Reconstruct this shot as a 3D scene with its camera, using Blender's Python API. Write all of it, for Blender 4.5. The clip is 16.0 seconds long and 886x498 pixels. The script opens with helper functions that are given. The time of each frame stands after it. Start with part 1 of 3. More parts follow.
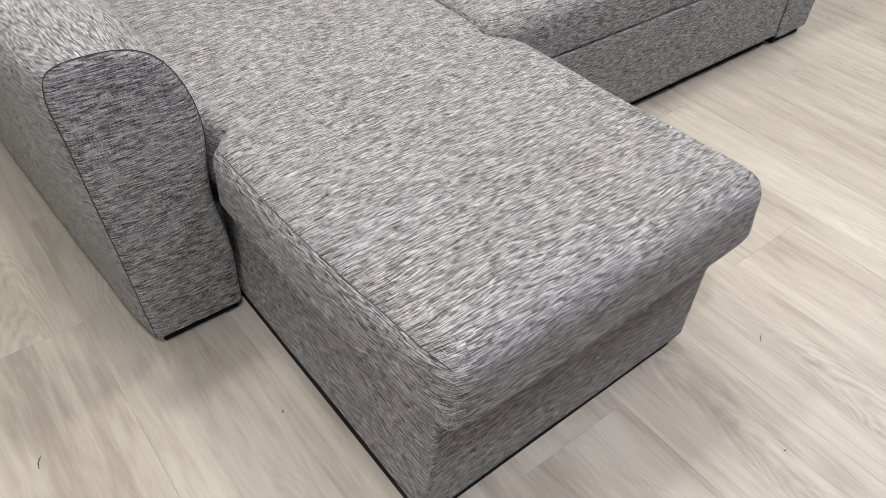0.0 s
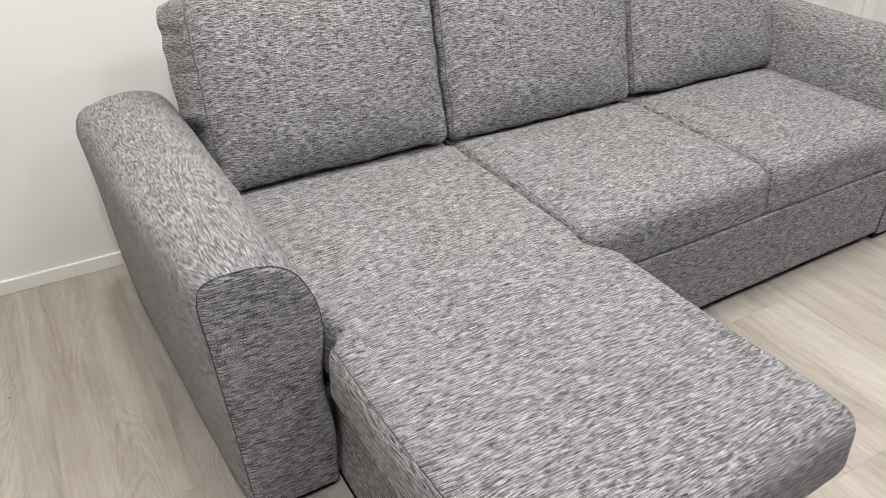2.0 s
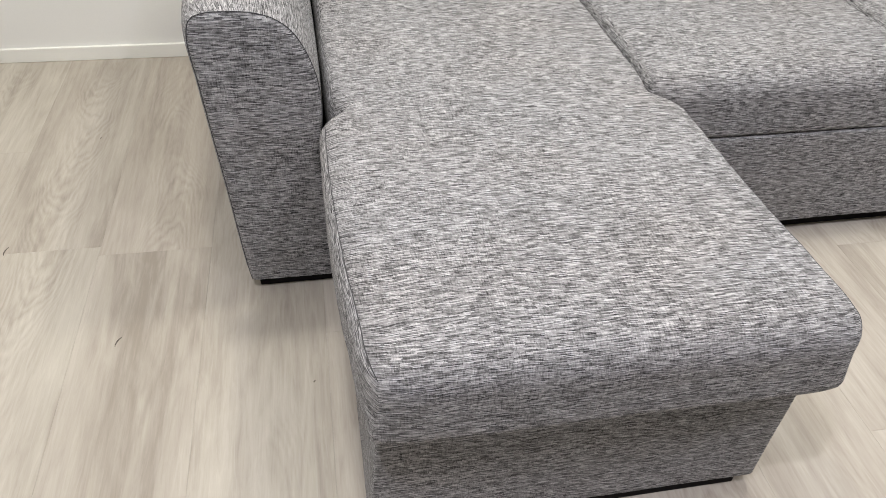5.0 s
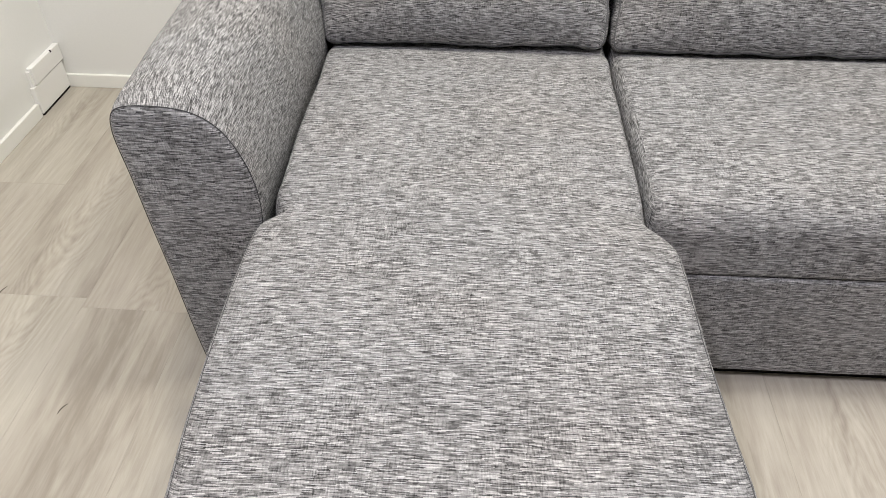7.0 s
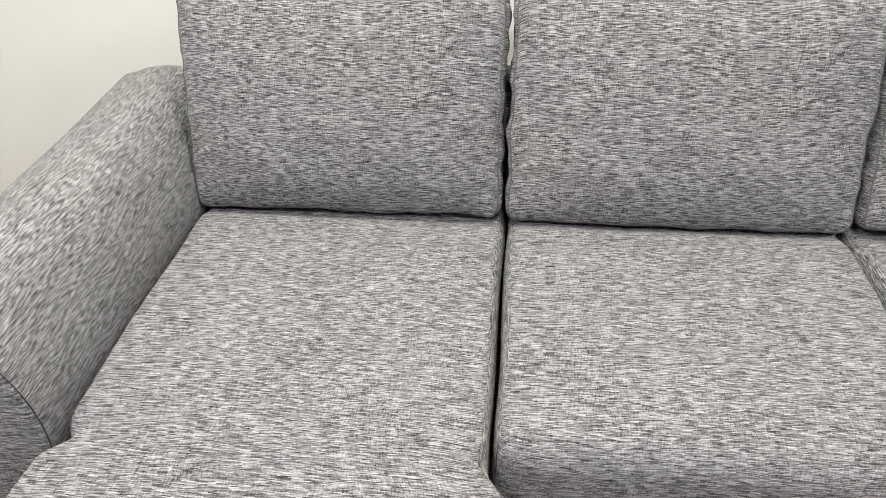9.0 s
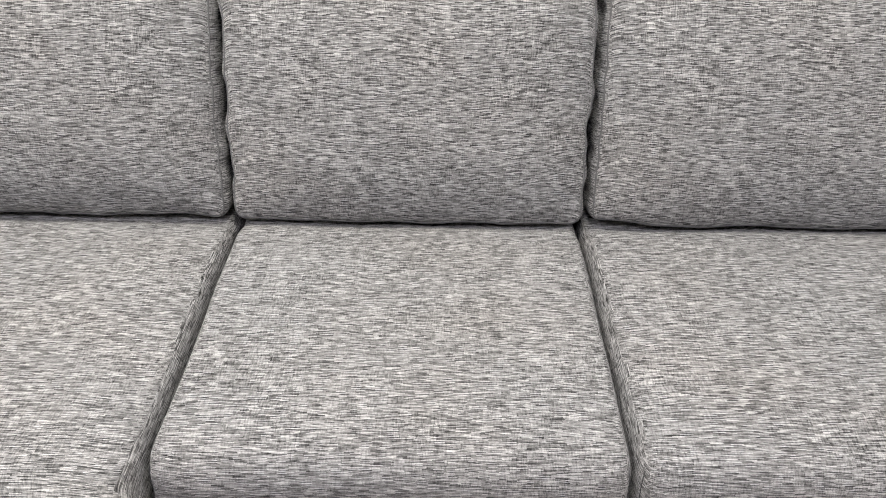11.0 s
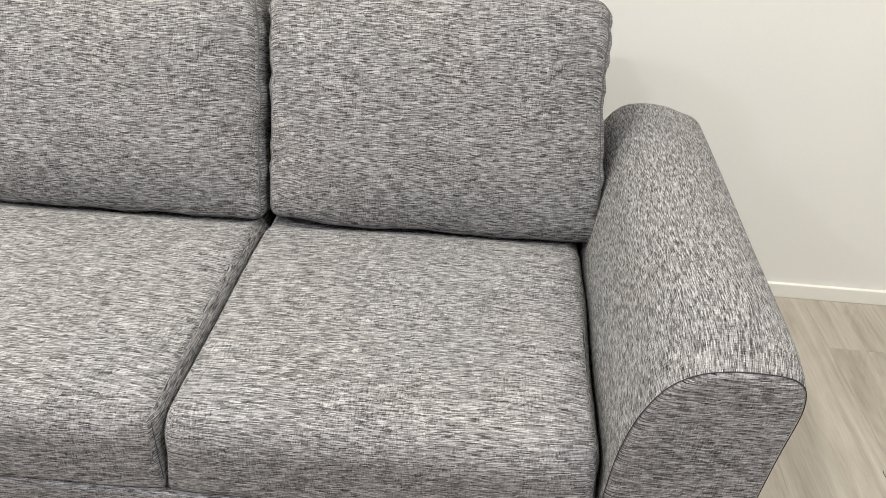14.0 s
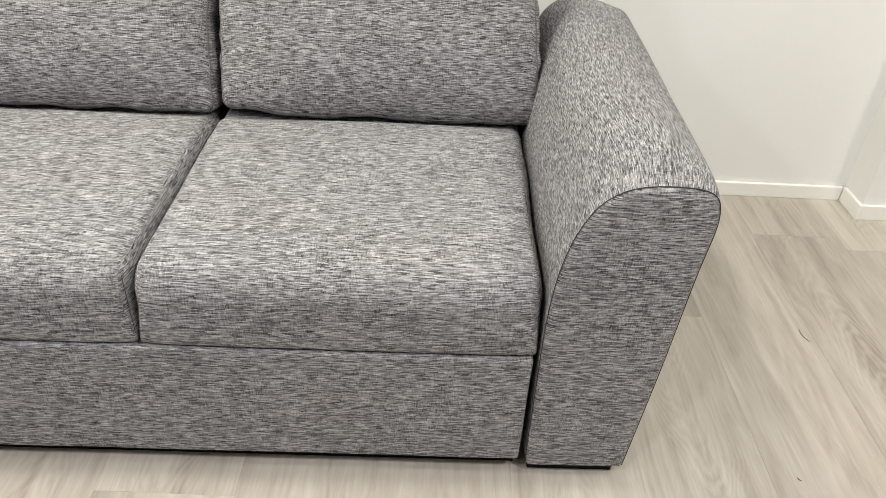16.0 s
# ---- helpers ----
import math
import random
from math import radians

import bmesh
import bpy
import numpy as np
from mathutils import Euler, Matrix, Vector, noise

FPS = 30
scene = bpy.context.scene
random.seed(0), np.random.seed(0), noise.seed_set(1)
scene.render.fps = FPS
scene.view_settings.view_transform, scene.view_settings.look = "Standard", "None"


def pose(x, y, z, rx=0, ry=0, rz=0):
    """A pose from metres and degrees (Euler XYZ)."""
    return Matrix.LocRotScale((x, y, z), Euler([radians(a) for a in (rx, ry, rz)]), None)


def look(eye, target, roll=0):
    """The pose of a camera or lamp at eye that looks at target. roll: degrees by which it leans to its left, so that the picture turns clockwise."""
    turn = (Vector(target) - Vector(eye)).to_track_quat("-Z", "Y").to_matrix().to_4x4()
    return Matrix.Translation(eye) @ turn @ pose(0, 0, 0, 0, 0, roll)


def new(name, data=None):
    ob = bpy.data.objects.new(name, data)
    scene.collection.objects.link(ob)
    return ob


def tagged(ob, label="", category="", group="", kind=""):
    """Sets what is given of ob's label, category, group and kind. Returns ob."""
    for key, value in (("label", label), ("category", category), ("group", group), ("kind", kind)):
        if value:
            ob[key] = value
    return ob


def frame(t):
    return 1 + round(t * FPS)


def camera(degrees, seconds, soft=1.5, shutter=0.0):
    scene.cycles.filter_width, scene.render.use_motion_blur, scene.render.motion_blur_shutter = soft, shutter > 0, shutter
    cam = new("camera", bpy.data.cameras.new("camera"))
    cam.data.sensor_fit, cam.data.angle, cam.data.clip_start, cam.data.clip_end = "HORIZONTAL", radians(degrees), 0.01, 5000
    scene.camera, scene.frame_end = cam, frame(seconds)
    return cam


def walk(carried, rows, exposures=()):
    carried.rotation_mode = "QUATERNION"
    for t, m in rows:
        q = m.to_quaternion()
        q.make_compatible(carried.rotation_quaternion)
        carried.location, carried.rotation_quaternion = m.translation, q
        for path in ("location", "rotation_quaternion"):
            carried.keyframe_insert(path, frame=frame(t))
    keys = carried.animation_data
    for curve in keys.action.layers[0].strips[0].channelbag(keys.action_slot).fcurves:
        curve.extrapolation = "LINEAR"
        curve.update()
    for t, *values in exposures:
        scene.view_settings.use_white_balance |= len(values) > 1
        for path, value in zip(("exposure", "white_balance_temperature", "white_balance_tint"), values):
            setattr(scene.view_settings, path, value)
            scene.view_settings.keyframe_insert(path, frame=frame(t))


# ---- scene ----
EXPOSURES = [(0.0, 0.11, 6520, 11.4), (1.0, 0.13, 6520, 11.4), (2.5, 0.01, 6530, 12.4), (3.5, 0.04, 6530, 12.4), (4.5, 0.16, 6540, 11.4), (7.0, 0.10, 6620, 10.4), (8.2, 0.18, 6640, 10.4), (11.0, 0.27, 6640, 10.4), (12.5, 0.31, 6730, 9.4), (14.5, 0.30, 6790, 8.4), (16.0, 0.36, 6770, 8.4)]

cam = camera(62.2, 16.0, soft=0.75)
PATH = [
    (0, (-0.355, -1.082, 1.157), (0.595, 0.027, -0.210), 3.1),
    (0.5, (-0.353, -1.097, 1.222), (0.582, 0.083, -0.094), 2.4),
    (1, (-0.355, -1.078, 1.256), (0.564, 0.186, 0.008), 1.8),
    (1.5, (-0.370, -1.060, 1.291), (0.532, 0.290, 0.122), 1.2),
    (2, (-0.368, -1.064, 1.326), (0.502, 0.367, 0.231), 0.9),
    (2.5, (-0.356, -1.094, 1.351), (0.468, 0.402, 0.310), 1.1),
    (3, (-0.327, -1.155, 1.336), (0.429, 0.390, 0.315), 1.6),
    (3.5, (-0.286, -1.244, 1.301), (0.380, 0.317, 0.243), 2.3),
    (4, (-0.251, -1.280, 1.253), (0.315, 0.262, 0.112), 3.0),
    (4.5, (-0.148, -1.259, 1.179), (0.303, 0.252, -0.051), 3.3),
    (4.7, (-0.095, -1.249, 1.159), (0.299, 0.248, -0.107), 3.1),
    (5.2, (0.024, -1.229, 1.123), (0.297, 0.240, -0.215), 2.9),
    (5.75, (0.159, -1.200, 1.135), (0.305, 0.253, -0.242), 2.1),
    (6.3, (0.277, -1.143, 1.172), (0.309, 0.313, -0.204), 1.0),
    (6.8, (0.348, -1.052, 1.200), (0.296, 0.429, -0.143), 0.2),
    (7, (0.355, -0.994, 1.203), (0.274, 0.502, -0.121), 0.1),
    (7.5, (0.416, -0.890, 1.225), (0.260, 0.643, -0.051), -0.8),
    (8, (0.513, -0.800, 1.245), (0.318, 0.763, 0.012), -1.2),
    (8.2, (0.544, -0.770, 1.250), (0.336, 0.804, 0.035), -1.6),
    (8.7, (0.628, -0.707, 1.269), (0.415, 0.889, 0.083), -1.7),
    (9.25, (0.713, -0.674, 1.288), (0.547, 0.931, 0.107), -1.2),
    (9.8, (0.803, -0.659, 1.294), (0.705, 0.946, 0.106), -0.3),
    (10.3, (0.901, -0.641, 1.283), (0.853, 0.962, 0.088), 0.3),
    (10.5, (0.952, -0.642, 1.274), (0.920, 0.961, 0.079), 0.5),
    (11, (1.055, -0.604, 1.252), (1.055, 0.996, 0.052), 0.9),
    (11.5, (1.167, -0.524, 1.226), (1.196, 1.071, 0.019), 1.5),
    (12, (1.274, -0.508, 1.229), (1.310, 1.090, 0.026), 2.1),
    (12.5, (1.457, -0.541, 1.239), (1.480, 1.067, 0.049), 2.7),
    (13, (1.578, -0.599, 1.234), (1.568, 1.036, 0.082), 3.0),
    (13.5, (1.656, -0.674, 1.231), (1.599, 0.983, 0.114), 2.8),
    (14, (1.773, -0.721, 1.237), (1.681, 0.953, 0.146), 2.5),
    (14.5, (1.923, -0.750, 1.216), (1.826, 0.927, 0.132), 2.2),
    (15, (1.954, -0.790, 1.181), (1.895, 0.880, 0.082), 2.3),
    (15.5, (1.885, -0.841, 1.151), (1.882, 0.811, 0.023), 2.7),
    (16, (1.779, -0.898, 1.127), (1.835, 0.739, -0.021), 3.2),
]
walk(cam, [(t, look(eye, target, roll)) for t, eye, target, roll in PATH], EXPOSURES)

# ---- light: small round ceiling downlights and added overhead lamps, a white room ----
world = bpy.data.worlds.new("world")
scene.world = world
world.use_nodes = True
world.node_tree.nodes["Background"].inputs["Color"].default_value = (0.9, 0.95, 1.0, 1)
world.node_tree.nodes["Background"].inputs["Strength"].default_value = 0.05

CEILING = 2.6
WARM, COOL = (1.0, 0.982, 0.900), (0.890, 0.890, 1.0)
# no lamp in view: COOL set from cast shadows, WARM added to brighten
LAMPS = [(-0.36, -1.20, 27.0, 0.11, COOL), (0.92, -1.40, 17.0, 0.12, COOL), (2.92, -1.16, 34.0, 0.11, COOL),
         (-0.10, 0.44, 22.0, 0.24, WARM), (1.06, 0.17, 25.0, 0.24, WARM), (3.45, -0.30, 23.0, 0.24, WARM)]
for lx, ly, watts, wide, tint in LAMPS:
    lamp_data = bpy.data.lights.new("unseen_lamp", "AREA")
    lamp_data.shape, lamp_data.size = "DISK", wide
    lamp_data.energy = watts
    lamp_data.color = tint
    lamp = new("unseen_lamp", lamp_data)
    lamp.matrix_world = look((lx, ly, CEILING - 0.03), (lx, ly, 0))


# ---- materials ----
def material(name, rough=0.6, metal=0.0):
    mat = bpy.data.materials.new(name)
    mat.use_nodes = True
    tree = mat.node_tree
    shader = tree.nodes["Principled BSDF"]
    shader.inputs["Roughness"].default_value = rough
    shader.inputs["Metallic"].default_value = metal
    return mat, tree, shader


def node(tree, kind, **values):
    n = tree.nodes.new(kind)
    for key, value in values.items():
        if key in n.inputs:
            n.inputs[key].default_value = value
    return n


def scaled(tree, vector, scale):
    n = tree.nodes.new("ShaderNodeVectorMath")
    n.operation = "MULTIPLY"
    tree.links.new(vector, n.inputs[0])
    n.inputs[1].default_value = scale
    return n.outputs[0]


def noise_of(tree, vector, scale, detail=2.0, rough=0.5, distort=0.0):
    n = node(tree, "ShaderNodeTexNoise", Scale=1.0, Detail=detail, Roughness=rough, Distortion=distort)
    tree.links.new(scaled(tree, vector, scale), n.inputs["Vector"])
    return n.outputs["Fac"]


def calc(tree, op, a, b, clamp=False):
    n = tree.nodes.new("ShaderNodeMath")
    n.operation, n.use_clamp = op, clamp
    for i, value in enumerate((a, b)):
        if isinstance(value, (int, float)):
            n.inputs[i].default_value = value
        else:
            tree.links.new(value, n.inputs[i])
    return n.outputs[0]


def span(tree, value, low, high, to_low=0.0, to_high=1.0):
    n = tree.nodes.new("ShaderNodeMapRange")
    tree.links.new(value, n.inputs["Value"])
    for key, x in (("From Min", low), ("From Max", high), ("To Min", to_low), ("To Max", to_high)):
        n.inputs[key].default_value = x
    return n.outputs["Result"]


def ramp(tree, value, stops):
    n = tree.nodes.new("ShaderNodeValToRGB")
    tree.links.new(value, n.inputs["Fac"])
    els = n.color_ramp.elements
    els[0].position, els[0].color = stops[0][0], (*stops[0][1], 1)
    els[1].position, els[1].color = stops[-1][0], (*stops[-1][1], 1)
    for pos, col in stops[1:-1]:
        e = els.new(pos)
        e.color = (*col, 1)
    return n.outputs["Color"]


def mixed(tree, fac, a, b, blend="MIX"):
    n = tree.nodes.new("ShaderNodeMix")
    n.data_type, n.blend_type = "RGBA", blend
    for key, value in ((0, fac), (6, a), (7, b)):
        if isinstance(value, (int, float)):
            n.inputs[key].default_value = value
        elif isinstance(value, tuple):
            n.inputs[key].default_value = (*value, 1)
        else:
            tree.links.new(value, n.inputs[key])
    return n.outputs[2]


def bump(tree, shader, height, strength, distance):
    n = node(tree, "ShaderNodeBump", Strength=strength, Distance=distance)
    tree.links.new(height, n.inputs["Height"])
    tree.links.new(n.outputs["Normal"], shader.inputs["Normal"])


def yarns(tree, along, across, pitch, dash, bend, seed):
    """Rows of yarn a pitch apart, each spun in dashes of its own shade. Gives the dash value and the row's round relief."""
    def floor_of(value):
        n = tree.nodes.new("ShaderNodeMath")
        n.operation = "FLOOR"
        tree.links.new(value, n.inputs[0])
        return n.outputs[0]

    rows = calc(tree, "ADD", calc(tree, "DIVIDE", across, pitch), bend)
    row = floor_of(rows)
    offset = tree.nodes.new("ShaderNodeTexWhiteNoise")
    offset.noise_dimensions = "1D"
    tree.links.new(calc(tree, "ADD", row, seed), offset.inputs["W"])
    cell = floor_of(calc(tree, "ADD", calc(tree, "DIVIDE", along, dash), calc(tree, "MULTIPLY", offset.outputs["Value"], 50.0)))
    vec = tree.nodes.new("ShaderNodeCombineXYZ")
    tree.links.new(cell, vec.inputs[0])
    tree.links.new(row, vec.inputs[1])
    vec.inputs[2].default_value = seed
    shade = tree.nodes.new("ShaderNodeTexWhiteNoise")
    shade.noise_dimensions = "3D"
    tree.links.new(vec.outputs[0], shade.inputs["Vector"])
    relief = calc(tree, "PINGPONG", calc(tree, "SUBTRACT", rows, row), 0.5)
    return shade.outputs["Value"], relief


def make_fabric(name):
    """Grey melange weave: long tapered slubs along u, short crossing yarns in patches, mottled."""
    mat, tree, shader = material(name, rough=0.92)
    uv = tree.nodes.new("ShaderNodeTexCoord").outputs["UV"]
    split = tree.nodes.new("ShaderNodeSeparateXYZ")
    tree.links.new(uv, split.inputs[0])
    u, v = split.outputs[0], split.outputs[1]
    bend = calc(tree, "MULTIPLY", noise_of(tree, uv, (14, 14, 1), 2.0, 0.5), 2.2)
    weft, relief = yarns(tree, u, v, 0.0013, 0.014, bend, 0.0)
    warp, relief_two = yarns(tree, v, u, 0.0017, 0.009, bend, 9.0)
    slub = noise_of(tree, uv, (54, 680, 1), 1.0, 0.45, 0.08)
    slub_two = noise_of(tree, uv, (30, 400, 1), 2.0, 0.6, 0.08)
    cross = noise_of(tree, uv, (480, 105, 1), 1.0, 0.5, 0.08)
    fibre = noise_of(tree, uv, (330, 950, 1), 2.0, 0.6)
    broad = noise_of(tree, uv, (3.2, 4.5, 1), 2.0, 0.5)
    cloud = noise_of(tree, uv, (7, 9, 1), 2.0, 0.55)
    patch = noise_of(tree, uv, (36, 80, 1), 3.0, 0.7)
    share = span(tree, cloud, 0.36, 0.66, 0.40, 0.95)

    def add(total, value, middle, gain):
        return calc(tree, "ADD", total, calc(tree, "MULTIPLY", calc(tree, "SUBTRACT", value, middle), gain))

    total = add(0.5, slub, 0.5, 0.79)
    total = add(total, slub_two, 0.5, 0.09)
    total = add(total, weft, 0.5, 0.43)
    total = add(total, relief, 0.25, 0.22)
    total = add(total, patch, 0.5, 0.04)
    total = add(total, fibre, 0.5, 0.26)
    ticks = calc(tree, "ADD", span(tree, cross, 0.28, 0.50, -0.15, 0.0), calc(tree, "MULTIPLY", calc(tree, "SUBTRACT", warp, 0.5), 0.17))
    total = calc(tree, "ADD", total, calc(tree, "MULTIPLY", ticks, share))
    col = ramp(tree, span(tree, total, 0.06, 0.84), [
        (0.0, (0.010, 0.010, 0.010)), (0.26, (0.062, 0.061, 0.0615)), (0.5, (0.185, 0.1825, 0.184)),
        (0.72, (0.305, 0.301, 0.303)), (1.0, (0.56, 0.552, 0.554))])
    hue = ramp(tree, broad, [(0.3, (0.990, 1.0, 1.008)), (0.5, (1.0, 1.0, 1.0)), (0.7, (1.015, 1.0, 0.985))])
    col = mixed(tree, 1.0, col, hue, "MULTIPLY")
    tree.links.new(col, shader.inputs["Base Color"])
    shader.inputs["Specular IOR Level"].default_value = 0.2
    shader.inputs["Sheen Weight"].default_value = 0.05
    shader.inputs["Sheen Roughness"].default_value = 0.5
    bump(tree, shader, calc(tree, "ADD", calc(tree, "ADD", relief, relief_two), total), 0.6, 0.0009)
    return mat


def make_plain(name, color, rough=0.6, grain=90.0, depth=0.0004, spec=0.5):
    mat, tree, shader = material(name, rough)
    pos = tree.nodes.new("ShaderNodeTexCoord").outputs["Object"]
    fine = noise_of(tree, pos, (grain, grain, grain), 3.0, 0.6)
    broad = noise_of(tree, pos, (1.7, 1.7, 1.7), 3.0, 0.55)
    shade = calc(tree, "ADD", span(tree, fine, 0.3, 0.7, 0.985, 1.01), span(tree, broad, 0.3, 0.7, -0.012, 0.012))
    dark = tuple(c * 0.0 for c in color)
    col = mixed(tree, shade, dark, color)
    tree.links.new(col, shader.inputs["Base Color"])
    shader.inputs["Specular IOR Level"].default_value = spec
    bump(tree, shader, fine, 0.25, depth)
    return mat


def make_planks(name, tone_colour):
    """Pale greige oak vinyl; tone and grain differ from plank to plank."""
    mat, tree, shader = material(name, rough=0.42)
    info = tree.nodes.new("ShaderNodeObjectInfo").outputs["Random"]
    pos = tree.nodes.new("ShaderNodeTexCoord").outputs["Object"]
    shift = tree.nodes.new("ShaderNodeCombineXYZ")
    tree.links.new(calc(tree, "MULTIPLY", info, 37.0), shift.inputs[0])
    tree.links.new(calc(tree, "MULTIPLY", info, 91.0), shift.inputs[1])
    tree.links.new(calc(tree, "MULTIPLY", info, 13.0), shift.inputs[2])
    add = tree.nodes.new("ShaderNodeVectorMath")
    tree.links.new(pos, add.inputs[0])
    tree.links.new(shift.outputs[0], add.inputs[1])
    p = add.outputs[0]
    bands = noise_of(tree, p, (20, 1.1, 1), 4.0, 0.55, 0.5)
    clouds = noise_of(tree, p, (5.5, 1.6, 1), 5.0, 0.62, 0.6)
    grain = noise_of(tree, p, (120, 9, 1), 4.0, 0.68, 0.7)
    pores = noise_of(tree, p, (330, 14, 1), 2.0, 0.6)
    field = noise_of(tree, p, (6.5, 0.75, 1), 2.0, 0.45, 0.5)
    rings = calc(tree, "PINGPONG", calc(tree, "MULTIPLY", field, 15.0), 0.5)
    # nested arches of plain-sawn grain along the middle of a plank
    place = tree.nodes.new("ShaderNodeSeparateXYZ")
    tree.links.new(pos, place.inputs[0])
    off = calc(tree, "ADD", place.outputs[0], calc(tree, "MULTIPLY", calc(tree, "SUBTRACT", noise_of(tree, p, (0.1, 2.2, 1), 2.0), 0.5), 0.16))
    way = calc(tree, "SUBTRACT", calc(tree, "MULTIPLY", calc(tree, "GREATER_THAN", calc(tree, "FRACT", calc(tree, "MULTIPLY", info, 7.0), 0.0), 0.5), 2.0), 1.0)
    arch = calc(tree, "ADD", calc(tree, "MULTIPLY", calc(tree, "MULTIPLY", off, off), 95.0), calc(tree, "MULTIPLY", calc(tree, "MULTIPLY", place.outputs[1], way), 1.5))
    arch = calc(tree, "ADD", arch, calc(tree, "MULTIPLY", noise_of(tree, p, (22, 6, 1), 3.0, 0.6), 0.35))
    lines = calc(tree, "PINGPONG", calc(tree, "MULTIPLY", arch, 11.0), 0.5)
    middle = calc(tree, "MULTIPLY", span(tree, calc(tree, "ABSOLUTE", off, 0.0), 0.03, 0.085, 1.0, 0.0), span(tree, noise_of(tree, p, (3, 1.6, 1), 2.0), 0.40, 0.58))
    arches = calc(tree, "MULTIPLY", calc(tree, "SUBTRACT", lines, 0.28), middle)
    total = calc(tree, "ADD", calc(tree, "MULTIPLY", bands, 0.36), calc(tree, "MULTIPLY", clouds, 0.34))
    total = calc(tree, "ADD", total, calc(tree, "MULTIPLY", grain, 0.25))
    total = calc(tree, "ADD", total, calc(tree, "MULTIPLY", rings, 0.10))
    total = calc(tree, "ADD", total, calc(tree, "MULTIPLY", arches, 0.20))
    col = ramp(tree, span(tree, total, 0.36, 0.72), [
        (0.0, (0.27, 0.238, 0.206)), (0.33, (0.370, 0.336, 0.297)), (0.6, (0.430, 0.397, 0.355)), (1.0, (0.52, 0.490, 0.445))])
    col = mixed(tree, span(tree, pores, 0.56, 0.75, 0.0, 0.20), col, (0.27, 0.24, 0.21))
    tone = ramp(tree, info, [(0.0, tuple(0.96 * c for c in tone_colour)), (1.0, tuple(1.03 * c for c in tone_colour))])
    col = mixed(tree, 1.0, col, tone, "MULTIPLY")
    tree.links.new(col, shader.inputs["Base Color"])
    tree.links.new(span(tree, clouds, 0.3, 0.7, 0.36, 0.5), shader.inputs["Roughness"])
    shader.inputs["Specular IOR Level"].default_value = 0.35
    bump(tree, shader, calc(tree, "ADD", grain, pores), 0.12, 0.0005)
    return mat


FABRIC = make_fabric("grey_melange_weave")
SEAM = make_plain("dark_seam_thread", (0.035, 0.035, 0.038), 0.9, 400)
PIPING = make_plain("grey_piping", (0.115, 0.114, 0.117), 0.9, 500)
EDGING = make_plain("grey_seam_thread", (0.05, 0.05, 0.053), 0.9, 400)
BLACK = make_plain("black_plastic_and_gap_fill", (0.006, 0.0055, 0.0055), 0.7, 120, 0.0004, 0.12)
WALL = make_plain("white_wall_paint", (0.755, 0.752, 0.720), 0.75, 160, 0.0005, 0.3)
TRIM = make_plain("white_trim_paint", (0.80, 0.795, 0.745), 0.45, 200, 0.0002)
CEIL = make_plain("white_ceiling_paint", (0.82, 0.815, 0.80), 0.85, 120)
WHITE_PLASTIC = make_plain("white_plastic", (0.80, 0.79, 0.76), 0.4, 200, 0.0001)
PLANKS = [make_planks("pale_oak_vinyl", (1.07, 1.075, 1.025)), make_planks("oak_vinyl", (1.0, 0.995, 0.95)), make_planks("greyed_oak_vinyl", (0.925, 0.908, 0.865))]
CRUMB = make_plain("dark_crumb", (0.09, 0.075, 0.06), 0.9, 300)
SUBFLOOR = make_plain("grey_underlay", (0.33, 0.30, 0.26), 0.9)


# ---- helpers for building ----
def part(name, bm, mat, parent=None, label=""):
    data = bpy.data.meshes.new(name)
    bm.to_mesh(data)
    bm.free()
    data.materials.append(mat)
    ob = new(name, data)
    if parent is not None:
        ob.parent = parent
        ob.matrix_parent_inverse = Matrix.Translation(-parent_place(parent))
    if label:
        tagged(ob, label)
    return ob


def parent_place(ob):
    return Vector(ob.location) if ob.type == "EMPTY" else Vector((0, 0, 0))


def axis_points(a, b, r, n, k=5):
    """Places along an axis, close together within r of both ends."""
    near = [a + r * (1 - math.cos(i / k * math.pi / 2)) for i in range(k)]
    mid = [a + r + (b - a - 2 * r) * i / n for i in range(n + 1)]
    far = [b - (p - a) for p in reversed(near)]
    return near + mid + far


def rounded(p, lo, hi, r, r_low=None):
    """Moves points of a box's surface on to the box with rounded edges, tighter at its foot if r_low is given."""
    p = np.asarray(p, float)
    if r_low is not None:
        t = np.clip((p[..., 2:3] - lo[2]) / 0.09, 0, 1)
        r = r_low + (r - r_low) * t * t * (3 - 2 * t)
    q = np.clip(p, np.asarray(lo) + r, np.asarray(hi) - r)
    away = p - q
    length = np.linalg.norm(away, axis=-1, keepdims=True)
    return q + r * away / np.maximum(length, 1e-9)


